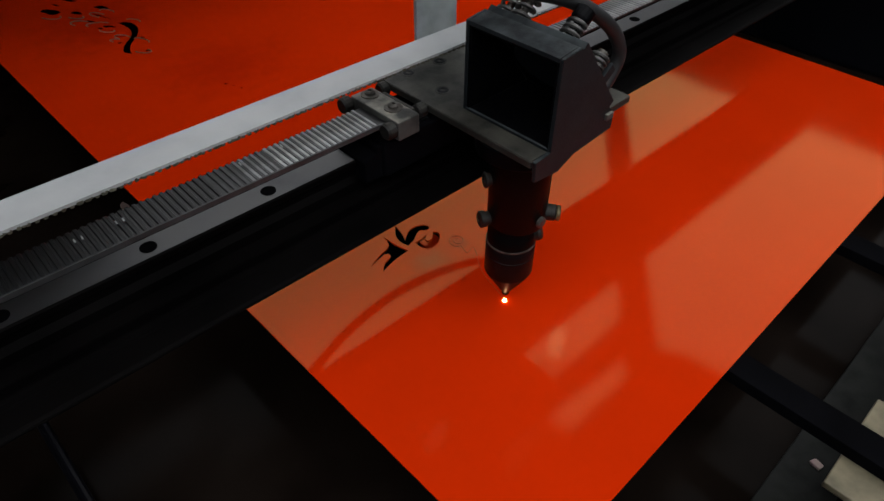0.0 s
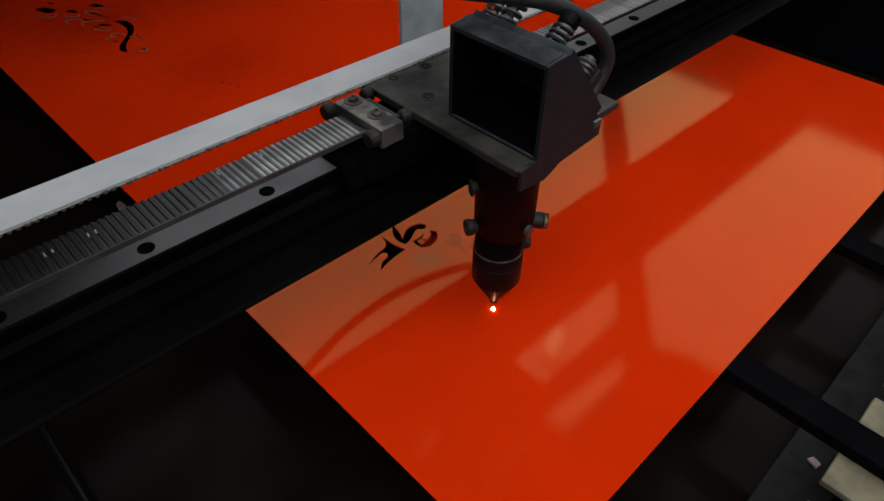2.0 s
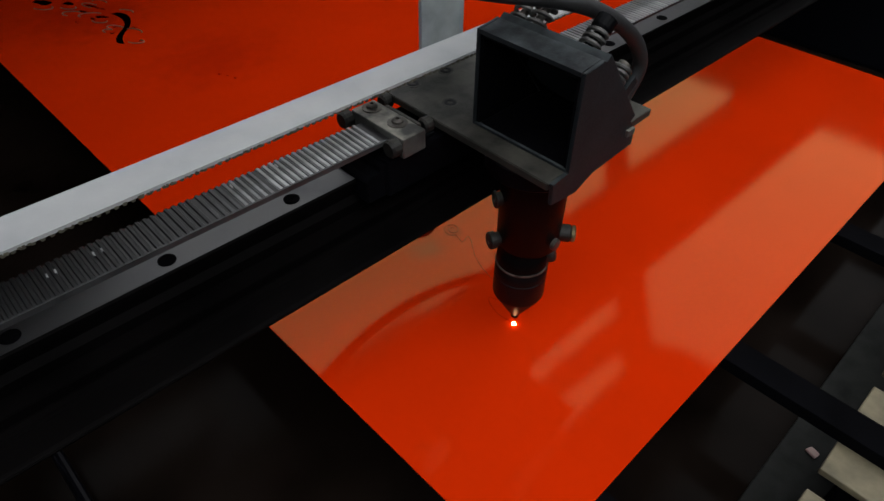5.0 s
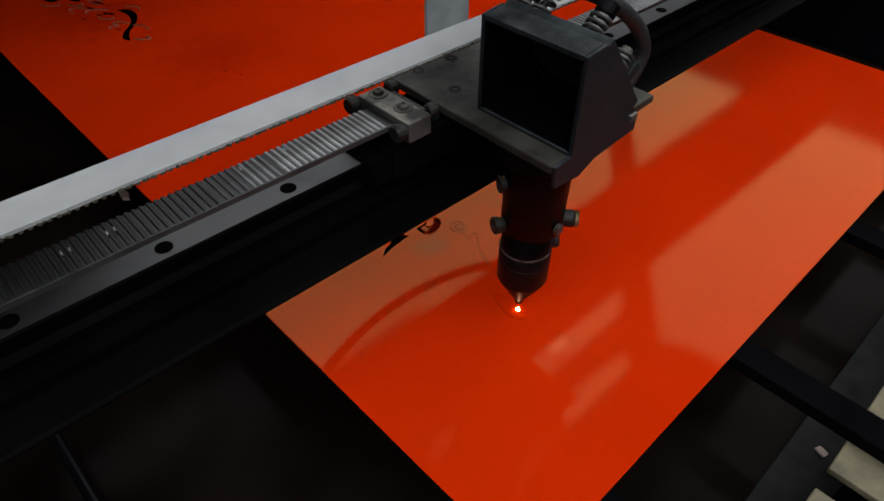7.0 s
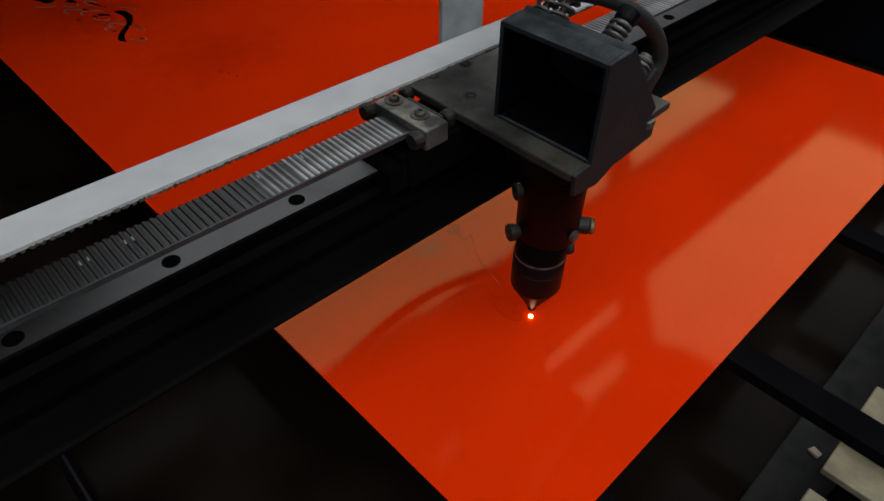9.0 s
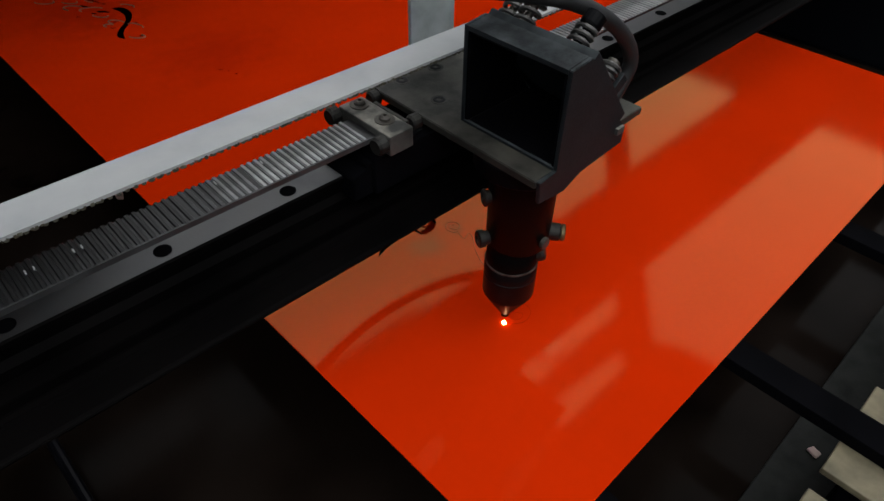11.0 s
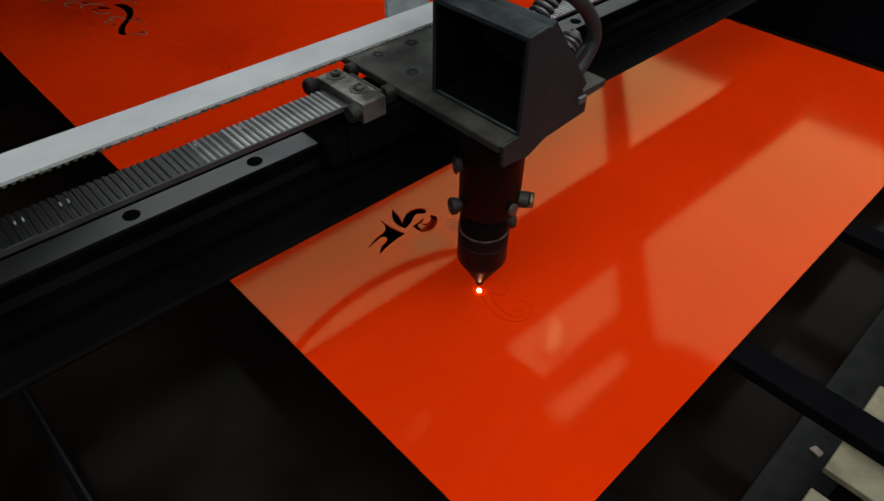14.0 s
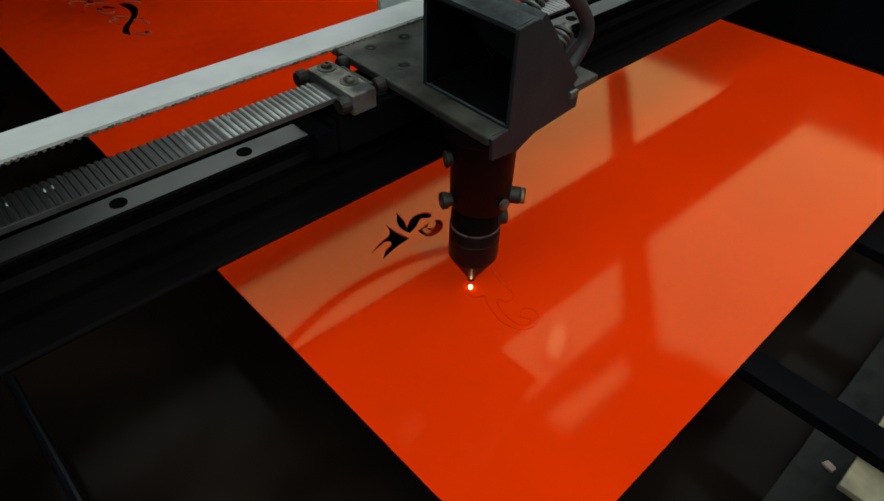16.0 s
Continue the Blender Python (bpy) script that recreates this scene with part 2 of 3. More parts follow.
def extrude_poly(pts, axis, a, b, bevel=0.0):
    """A flat outline, pushed from a to b along an axis."""
    bm = bmesh.new()
    def at(p, c):
        return Vector((p[0], c, p[1])) if axis == "y" else Vector((p[0], p[1], c)) if axis == "z" else Vector((c, p[0], p[1]))
    lo = [bm.verts.new(at(p, a)) for p in pts]
    hi = [bm.verts.new(at(p, b)) for p in pts]
    bm.faces.new(lo)
    bm.faces.new(hi)
    for i in range(len(pts)):
        j = (i + 1) % len(pts)
        bm.faces.new((lo[i], lo[j], hi[j], hi[i]))
    if bevel:
        bmesh.ops.bevel(bm, geom=list(bm.edges), offset=bevel, segments=2, affect="EDGES")
    return bm


def tube(pts, r, n=12, bm=None):
    """A round rod along a line of points."""
    bm = bm or bmesh.new()
    pts = [Vector(q) for q in pts]
    up = Vector((0.13, 0.21, 0.97)).normalized()
    rings = []
    for i, q in enumerate(pts):
        d = (pts[min(i + 1, len(pts) - 1)] - pts[max(i - 1, 0)]).normalized()
        u = (up - d * up.dot(d)).normalized()
        w = d.cross(u)
        up = u
        rings.append([bm.verts.new(q + r * (math.cos(2 * math.pi * k / n) * u + math.sin(2 * math.pi * k / n) * w)) for k in range(n)])
    for a, b in zip(rings, rings[1:]):
        for k in range(n):
            bm.faces.new((a[k], a[(k + 1) % n], b[(k + 1) % n], b[k]))
    bm.faces.new(rings[0])
    bm.faces.new(rings[-1])
    return bm


def glide(ctrl, n=40):
    """A smooth line through control points."""
    c = [Vector(q) for q in ctrl]
    c = [2 * c[0] - c[1]] + c + [2 * c[-1] - c[-2]]
    out = []
    for i in range(1, len(c) - 2):
        for k in range(n):
            t = k / n
            out.append(0.5 * (2 * c[i] + (c[i + 1] - c[i - 1]) * t + (2 * c[i - 1] - 5 * c[i] + 4 * c[i + 1] - c[i + 2]) * t * t + (3 * c[i] - c[i - 1] - 3 * c[i + 1] + c[i + 2]) * t ** 3))
    return out + [c[-2]]


def empty(name, label, category, group=""):
    return tagged(new(name), label, category, group)


def structure(name, bm, mat, label=""):
    return tagged(part(name, bm, mat), label, "", "", "structure")


# ---- the workshop round the machine ----
structure("floor", box(-4.2, 6.2, -4.2, 4.2, -0.92, -0.90), M_FLOOR, "grey concrete workshop floor")
structure("wall_north", box(-4.2, 6.2, 4.0, 4.2, -0.90, 2.4), M_WALL, "plain pale workshop wall")
structure("wall_south", box(-4.2, 6.2, -4.2, -4.0, -0.90, 2.4), M_WALL, "plain pale workshop wall")
structure("wall_west", box(-4.2, -4.0, -4.0, 4.0, -0.90, 2.4), M_WALL, "plain pale workshop wall")
structure("wall_east", box(6.0, 6.2, -4.0, 4.0, -0.90, 2.4), M_WALL, "plain pale workshop wall")
# unseen glowing ceiling added as the light source, its front half brighter
structure("ceiling", box(-4.2, 6.2, 0.2, 4.2, 2.4, 2.5), M_ROOF, "unseen glowing ceiling added to light the workshop")
structure("ceiling_front_glow", box(-4.2, 6.2, -4.2, 0.2, 2.4, 2.5), M_FRONT_GLOW, "unseen brighter glowing ceiling added to light the front of the bed")

# unseen blocker under the ceiling, added to dim the rear sheet
structure("ceiling_shade", box(-4.0, 1.40, 0.2, 1.68, 2.385, 2.398), M_WALL, "unseen opaque panel added to block ceiling light over the rear sheet")

# unseen source added for the whitish glint mirrored in the sheet
lamp = empty("ceiling_lamp", "unseen short strip lamp added for a glint in the sheet", "ceiling lamp")
lp = box(-0.09, 0.09, -0.035, 0.035, -0.03, 0.0, 0.004)
lp.transform(pose(1.76, 1.00, 2.37, 0, 0, 30))
part("tube_light", lp, M_LAMP, lamp)
lp = box(-0.13, 0.13, -0.06, 0.06, 0.0, 0.03, 0.004)
lp.transform(pose(1.76, 1.00, 2.37, 0, 0, 30))
part("fitting", lp, M_WALL, lamp)

# ---- the machine: bed, shell, unseen hood ----
structure("bed_plate", box(-0.75, 0.75, -0.62, 1.0, -0.075, -0.06), M_BED, "dark glossy metal bed plate of the cutter")
shell = empty("machine_shell", "dark sheet-metal walls of the laser cutter's well", "machine shell")
part("side_wall", box(0.62, 0.65, -0.62, 1.0, -0.06, 0.10, 0.004), M_SHELL, shell)
part("side_wall", box(-0.75, -0.72, -0.62, 1.0, -0.06, 0.10, 0.004), M_SHELL, shell)
part("back_wall", box(-0.72, 0.62, 0.97, 1.0, -0.06, 0.16, 0.004), M_SHELL, shell)
part("front_wall", box(-0.72, 0.62, -0.62, -0.59, -0.06, 0.06, 0.004), M_SHELL, shell)
part("underframe", box(-0.75, 0.65, -0.62, 1.0, -0.90, -0.077), M_SHELL, shell)
structure("bed_ledge", box(-0.70, 0.615, -0.585, -0.1690, -0.0598, -0.0570, 0.0008), M_LEDGE, "dusty grey metal ledge along the bed edge")
tagged(part("scrap", extrude_poly([(0.0735, -0.1880), (0.0785, -0.1890), (0.0800, -0.1835), (0.0755, -0.1815)], "z", -0.0570, -0.0550, 0.0004), M_SCRAP), "small pale scrap lying on the dusty bed ledge", "scrap")
rod = empty("guide_rod", "thin dark steel guide rod along the bed edge", "guide rod")
part("rod", tube([(-0.243, -0.55, -0.02), (-0.243, 0.95, -0.02)], 0.003), M_ROD, rod)
part("rod_rest", box(-0.249, -0.237, -0.56, -0.545, -0.06, -0.015), M_SHELL, rod)
part("rod_rest", box(-0.249, -0.237, 0.945, 0.96, -0.06, -0.015), M_SHELL, rod)

# bars under the sheet
BARS = [-0.072, 0.0615, 0.218, 0.36]
first = None
for bx in BARS:
    if first is None:
        first = empty("support_bar", "black steel bar across the bed under the acrylic sheet", "support bar", "support bars")
        part("cap", box(-0.0095, 0.0095, -0.588, 0.968, -0.0095, -0.0013, 0.0006), M_BAR, first)
        part("foot", box(-0.0095, 0.0095, -0.588, -0.560, -0.0598, -0.0096), M_BAR, first)
        part("foot", box(-0.0095, 0.0095, 0.940, 0.968, -0.0598, -0.0096), M_BAR, first)
        first.matrix_basis = pose(bx, 0, 0)
    else:
        copy_thing(first, pose(bx, 0, 0))

first = None
for k in range(9):
    sx = 0.0450 + (k - 2) * 0.0440
    if first is None:
        first = empty("bed_slat", "worn tan slat end on the cutter's bed", "slat", "slats along the bed edge")
        part("slat", box(-0.0145, 0.0145, -0.50, -0.1910, -0.0145, -0.010, 0.0010), M_SLAT, first)
        part("carrier", box(-0.0120, 0.0090, -0.498, -0.202, -0.0598, -0.0146), M_BAR, first)
        first.matrix_basis = pose(sx, 0, 0)
    else:
        copy_thing(first, pose(sx, 0, 0))

# unseen panels and openings, laid out to shape reflections and daylight on the bed
LID = 0.60
hood = empty("machine_hood", "unseen dark hood panels laid out to shape reflections and light on the bed", "machine hood")


def hood_panel(pts, name="hood_panel"):
    part(name, extrude_poly(pts, "z", LID, LID + 0.003), M_LID, hood)


def hood_bar(x0, x1, y0, y1, name="frame_bar"):
    hood_panel([(x0, y0), (x1, y0), (x1, y1), (x0, y1)], name)


hood_bar(1.485, 3.0, -1.6, 3.2, "end_panel")
hood_bar(-0.300, 1.485, 0.82, 3.2, "back_panel")
hood_bar(-1.5, -0.300, 0.172, 3.2, "side_panel")
hood_bar(-0.062, -0.044, 0.420, 0.626)
# unseen panel added to cut the light reaching the rear sheet
hood_panel([(0.060, 0.300), (1.485, 0.300), (1.485, 0.420), (0.060, 0.420)], "cross_shade")
hood_panel([(0.04, -0.06), (0.60, -0.06), (0.588, 0.055), (0.560, 0.094), (0.04, 0.094)], "inner_panel")
hood_bar(-1.5, 0.585, -1.6, -1.05, "front_panel")
hood_bar(0.585, 1.485, -1.6, -0.15, "front_panel")
hood_panel([(0.04, 0.176), (0.04, 0.148), (0.280, 0.140), (0.560, 0.114), (0.565, 0.176)], "frame_bar")
# unseen panel added so the rail's left end reflects something dark
part("side_shade", extrude_poly([(-0.42, 0.14), (-0.188, 0.14), (-0.150, 0.233), (-0.122, 0.305), (-0.42, 0.305)], "z", 0.250, 0.253), M_LID, hood, "dark unseen panel added to darken the rail's reflection")
# unseen panel added only to shade the rear of the sheet
part("rear_shade", box(-0.60, 0.42, 0.405, 0.95, 0.300, 0.303), M_LID, hood, "dark unseen panel added to shade the rear of the bed")
for px, py, z in ((-0.38, 0.20, 0.253), (-0.38, 0.28, 0.253), (-0.50, 0.55, 0.303), (-0.50, 0.88, 0.303)):
    part("shade_strut", box(px - 0.01, px + 0.01, py - 0.01, py + 0.01, z, LID), M_LID, hood)
for px, py in ((-1.45, -1.55), (-1.45, 3.15), (2.95, -1.55), (2.95, 3.15)):
    part("hood_post", box(px - 0.03, px + 0.03, py - 0.03, py + 0.03, -0.90, LID, 0.004), M_LID, hood)
part("prop_rod", tube([(0.50, 0.085, LID - 0.014), (1.30, 0.715, LID - 0.014)], 0.030), M_LID, hood, "slim dark prop rod")

# ---- the acrylic sheet with its cut-outs ----
# outlines on the sheet; a third value marks a sharp tip
HOLES = [
    # strokes of the cut character
    [(-0.0421, 0.0804, 1), (-0.0306, 0.0851), (-0.0207, 0.0877), (-0.0177, 0.0922), (-0.0167, 0.0987, 1), (-0.0161, 0.0914), (-0.0159, 0.0867), (-0.0134, 0.0756, 1), (-0.0234, 0.0749), (-0.0314, 0.0736), (-0.0390, 0.0716, 1), (-0.0330, 0.0767), (-0.0253, 0.0804), (-0.0265, 0.0829), (-0.0327, 0.0826)],
    [(-0.0028, 0.1014, 1), (-0.0093, 0.0930), (-0.0114, 0.0857), (-0.0100, 0.0794, 1), (-0.0031, 0.0813), (0.0022, 0.0843), (0.0062, 0.0855), (0.0105, 0.0825), (0.0132, 0.0836), (0.0135, 0.0869), (0.0110, 0.0897), (0.0032, 0.0912), (-0.0038, 0.0881), (-0.0079, 0.0847, 1), (-0.0050, 0.0908)],
    [(-0.0045, 0.0780, 1), (0.0027, 0.0783), (0.0068, 0.0793, 1), (0.0027, 0.0746), (0.0056, 0.0733), (0.0123, 0.0784, 1), (0.0141, 0.0753), (0.0107, 0.0700), (0.0031, 0.0668), (-0.0032, 0.0685), (-0.0047, 0.0722)],
    # branch further back
    [(0.0021, 0.5684, 1), (0.0106, 0.5660), (0.0146, 0.5514), (0.0103, 0.5338), (0.0000, 0.5174), (-0.0093, 0.5073), (-0.0151, 0.4974), (-0.0188, 0.4848, 1), (-0.0225, 0.4924), (-0.0192, 0.5042), (-0.0112, 0.5152), (-0.0023, 0.5246), (0.0040, 0.5364), (0.0053, 0.5518)],
]


def blot(cx, cy, rx, ry, seed):
    """An uneven rounded opening, stretched along the bed."""
    r = random.Random(seed)
    out = []
    for i in range(9):
        a, k = 2 * math.pi * i / 9, r.uniform(0.65, 1.2)
        out.append((cx + k * (rx * math.cos(a) - 0.25 * ry * math.sin(a)), cy + k * (ry * math.sin(a) - 0.4 * rx * math.cos(a))))
    return out


# openings between the blossoms, and a row of small dots
BLOTS = [
    (-0.0393, 0.6476, 0.0075, 0.0150), (-0.0191, 0.6246, 0.0055, 0.0075), (0.0071, 0.6219, 0.0045, 0.0125), (-0.0035, 0.5997, 0.0030, 0.0110),
    (-0.0168, 0.5934, 0.0034, 0.0060), (-0.0075, 0.5645, 0.0044, 0.0066), (-0.0166, 0.5673, 0.0024, 0.0046), (-0.0320, 0.5681, 0.0016, 0.0045),
    (-0.0167, 0.5185, 0.0030, 0.0030), (-0.0085, 0.5310, 0.0028, 0.0026), (0.0062, 0.5155, 0.0020, 0.0030), (-0.0039, 0.4816, 0.0026, 0.0030),
    (0.0014, 0.5847, 0.0020, 0.0036), (-0.0112, 0.6656, 0.0048, 0.0110), (-0.0275, 0.6628, 0.0030, 0.0066),
    (0.0172, 0.3662, 0.0018, 0.0016), (0.0212, 0.3584, 0.0013, 0.0014), (0.0240, 0.3492, 0.0014, 0.0017),
]
HOLES += [blot(*c, k) for k, c in enumerate(BLOTS)]
cu = bpy.data.curves.new("outline", "CURVE")
cu.dimensions, cu.fill_mode, cu.extrude, cu.resolution_u = "2D", "BOTH", 0.0006, 6
SHEET_BOX = [(-0.1212, -0.1242), (0.4664, -0.1242), (0.4664, 0.90), (-0.1212, 0.90)]
s = cu.splines.new("POLY")
s.points.add(3)
for q, c in zip(s.points, SHEET_BOX):
    q.co = (*c, 0, 1)
s.use_cyclic_u = True
for hole in HOLES:
    s = cu.splines.new("BEZIER")
    s.bezier_points.add(len(hole) - 1)
    for q, c in zip(s.bezier_points, hole):
        q.co = (c[0], c[1], 0)
        q.handle_left_type = q.handle_right_type = "VECTOR" if len(c) > 2 else "AUTO"
    s.use_cyclic_u = True
tmp = new("outline", cu)
me = bpy.data.meshes.new_from_object(tmp.evaluated_get(bpy.context.evaluated_depsgraph_get()))
bpy.data.objects.remove(tmp)
me.materials.clear()
me.materials.append(M_SHEET)
sheet = tagged(new("acrylic_sheet", me), "glossy red-orange acrylic sheet with cut-out strokes and blossoms", "acrylic sheet")
sheet.location = (0, 0, -0.0006)

# the piece that has dropped in the last stroke
piece = tagged(part("offcut", extrude_poly([(-0.0002, 0.0655), (0.0165, 0.0655), (0.0175, 0.0830), (0.0040, 0.0835)], "z", -0.0090, -0.0074, 0.0003), M_SHEET), "small loose red offcut under its cut opening", "offcut")
scrap = tagged(part("scrap", extrude_poly([(-0.1165, 0.329), (-0.1125, 0.325), (-0.1090, 0.334), (-0.1110, 0.343), (-0.1150, 0.340)], "z", -0.06, -0.057, 0.0005), M_SCRAP), "pale pinkish acrylic scrap lying on the bed plate", "scrap")

# blossom cut edges, painted pale as if catching light, and the scroll cut before
PETALS = [
    (-0.0266, 0.5904, 0.0085, 0.0110, 20, 200), (-0.0145, 0.5752, 0.0105, 0.0085, 10, 190), (-0.0089, 0.5278, 0.0055, 0.0085, -20, 200),
    (0.0020, 0.5077, 0.0040, 0.0095, -80, 120), (-0.0080, 0.4830, 0.0060, 0.0070, 170, 380), (-0.0139, 0.5551, 0.0055, 0.0075, 150, 330),
    (-0.0040, 0.6001, 0.0052, 0.0120, 0, 220), (0.0170, 0.5600, 0.0050, 0.0080, -60, 110), (-0.0442, 0.6311, 0.0080, 0.0100, 180, 350),
    (-0.0239, 0.6123, 0.0060, 0.0080, 170, 350), (-0.0170, 0.5235, 0.0050, 0.0060, 30, 200), (0.0075, 0.6050, 0.0045, 0.0090, -60, 150),
]
KERFS = [[(cx + rx * math.cos(radians(a)) - 0.25 * ry * math.sin(radians(a)), cy + ry * math.sin(radians(a)) - 0.4 * rx * math.cos(radians(a))) for a in np.linspace(a0, a1, 7)] for cx, cy, rx, ry, a0, a1 in PETALS]
blossom = empty("blossom_cut", "cut edges round the blossoms, painted pale where they catch light", "cut pattern")
for k in KERFS:
    part("cut_edge", tube([(q.x, q.y, 0.0002) for q in glide([(c[0], c[1], 0) for c in k], 4)], 0.0008, 6), M_LIT_EDGE, blossom)
old = empty("old_scroll_cut", "fine dark scroll line cut into the sheet earlier", "cut line")
curl = [(0.0180 + (0.0062 - 0.0045 * i / 24) * math.cos(radians(250 - 24 * i)), 0.0600 + (0.0066 - 0.005 * i / 24) * math.sin(radians(250 - 24 * i))) for i in range(25)][::-1]
tail = [(0.0139, 0.0464), (0.0205, 0.0478), (0.0190, 0.0430), (0.0120, 0.0338), (0.0068, 0.0240), (0.0040, 0.0150), (0.0020, 0.0070), (0.0, 0.0)]
part("line", tube([(q.x, q.y, 0.0) for q in glide([(*c, 0) for c in curl + tail], 5)], 0.00025, 6), M_FAINT, old)


# ---- the gantry ----
gantry = empty("gantry", "black metal gantry beam with a steel guide rail", "gantry")
prof = [(0.0450, 0.0650), (0.0450, 0.0860), (0.0212, 0.0868), (0.0208, 0.0885), (0.0225, 0.0892), (0.0330, 0.0892), (0.0338, 0.0875), (0.0362, 0.0875), (0.0370, 0.0892), (0.0405, 0.0892), (0.0405, 0.0945), (0.0785, 0.0945), (0.0785, 0.1150), (0.0810, 0.1150), (0.0810, 0.065)]
part("beam", extrude_poly(prof, "x", -0.68, 0.60, 0.0004), M_BEAM, gantry)
rail_prof = [(0.0497, 0.0945), (0.0497, 0.0995), (0.0520, 0.1025), (0.0520, 0.1065), (0.0497, 0.1085), (0.0497, 0.1112), (0.0505, 0.1120), (0.0639, 0.1120), (0.0647, 0.1112), (0.0647, 0.1085), (0.0624, 0.1065), (0.0624, 0.1025), (0.0647, 0.0995), (0.0647, 0.0945)]
# rail sides take the beam's black: their shade is painted, only the top is steel-grey
rail = part("guide_rail", extrude_poly(rail_prof, "x", -0.68, 0.60), M_BEAM, gantry, "steel guide rail with bolt holes, its sides painted dark for shade")
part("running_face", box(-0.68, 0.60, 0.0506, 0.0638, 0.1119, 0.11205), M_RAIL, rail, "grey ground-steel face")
part("rail_strip", box(-0.68, 0.60, 0.0668, 0.0680, 0.0945, 0.1010), M_RAIL, gantry)
for k in range(-8, 13):
    hx = -0.1735 + 0.0588 * k
    if -0.66 < hx < 0.58:
        part("bolt_hole", lathe([(0.0030, 0.1121), (0.0037, 0.1121), (0.0037, 0.1123), (0.0030, 0.1123)], 20, Matrix.Translation((hx, 0.0572, 0))), M_BAR, rail)


tray = part("cable_tray", extrude_poly([(0.0750, 0.2150), (0.0750, 0.2300), (0.0765, 0.2300), (0.0765, 0.2165), (0.1035, 0.2165), (0.1035, 0.2300), (0.1050, 0.2300), (0.1050, 0.2150)], "x", -0.80, 0.95), M_SHELL, gantry, "dark folded-metal cable tray")
for tx in (-0.62, 0.55):
    part("tray_arm", box(tx, tx + 0.03, 0.0811, 0.0840, 0.0700, 0.2149), M_SHELL, tray)

# ---- belts ----
BELT_Y, PITCH, TOP_Z, LOW_Z = 0.0545, 0.0030, 0.1540, 0.1292
TOP_W, LOW_W = 0.0091, 0.0099


def belt(name, label, w, z0, z1, tooth_poly, spans, band_mat, tooth_z, runs):
    """A toothed belt: a thin band and its single teeth over the given stretches."""
    b = empty(name, label, "drive belt", "drive belts")
    for x0, x1 in runs:
        part("band", box(x0, x1, BELT_Y - w, BELT_Y + w, z0, z1), band_mat, b)
    for x0, x1, tooth_mat in spans:
        first = None
        for k in range(int((x1 - x0) / PITCH)):
            if first is None:
                o = part("tooth", extrude_poly(tooth_poly, "y", -w + 0.0001, w - 0.0001), tooth_mat, b)
                first = o.data
            else:
                o = new("tooth", first)
                o.parent = b
            o.location = (x0 + PITCH * k, BELT_Y, tooth_z)
    return b


upper = belt("upper_belt", "white toothed drive belt running above the gantry rail", TOP_W, TOP_Z - 0.0014, TOP_Z, [(-0.0010, 0), (-0.0006, -0.0011), (0.0006, -0.0011), (0.0010, 0)], [(-0.42, 0.46, M_GRIME)], M_BELT, TOP_Z - 0.0014, [(-0.75, 0.75)])
fuzz = bmesh.new()
rnd = random.Random(4)
for k in range(520):
    x = rnd.uniform(-0.45, 0.45)
    w = rnd.uniform(0.0002, 0.0006)
    box(x - w, x + w, BELT_Y - TOP_W - rnd.uniform(0.0001, 0.0005), BELT_Y - TOP_W + 0.0003, TOP_Z - rnd.uniform(0.0014, 0.0022), TOP_Z - rnd.uniform(0.0008, 0.0013), 0, fuzz)
part("fluff", fuzz, M_GRIME, upper, "grimy frayed edge")
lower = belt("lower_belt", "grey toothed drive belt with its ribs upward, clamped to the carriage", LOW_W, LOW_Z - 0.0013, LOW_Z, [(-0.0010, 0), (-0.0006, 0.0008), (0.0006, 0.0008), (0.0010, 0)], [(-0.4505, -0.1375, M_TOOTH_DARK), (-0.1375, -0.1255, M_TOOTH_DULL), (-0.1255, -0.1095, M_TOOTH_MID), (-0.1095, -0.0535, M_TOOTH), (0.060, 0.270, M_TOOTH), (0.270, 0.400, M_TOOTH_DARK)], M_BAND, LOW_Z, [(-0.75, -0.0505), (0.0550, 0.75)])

part("worn_edge", box(-0.45, -0.054, BELT_Y - LOW_W - 0.0006, BELT_Y - LOW_W + 0.0004, LOW_Z - 0.0016, LOW_Z + 0.0008), M_TOOTH_DULL, lower, "pale worn belt edge")
# white flecks: painted glints on the belt's ribs
for cx, cy in ((-0.1815, 0.0570), (-0.1785, 0.0572), (-0.1980, 0.0568), (-0.1950, 0.0570), (-0.1025, 0.0600), (-0.1240, 0.0600)):
    part("glint_fleck", extrude_poly([(-0.0004, -0.0012), (0.0002, -0.0015), (0.0004, 0.0009), (-0.0002, 0.0013)], "z", LOW_Z + 0.0009, LOW_Z + 0.0013), M_BELT, lower, "white fleck painted as a glint").location = (cx, cy, 0)

# ---- the laser head on its carriage ----
head = empty("laser_head", "dusty black laser cutting head with mirror box, lens tube and nozzle", "laser head")
part("bearing_block", box(-0.0570, 0.030, 0.0390, 0.0735, 0.1010, 0.1210, 0.0015), M_BAR, head)
part("end_seal", extrude_poly([(-0.0680, 0.1015), (-0.0680, 0.1135), (-0.0655, 0.1150), (-0.0600, 0.1155), (-0.0600, 0.1185), (-0.0571, 0.1195), (-0.0571, 0.1015)], "y", 0.0415, 0.0705, 0.0004), M_BAR, head)
PLATE_X = -0.0248
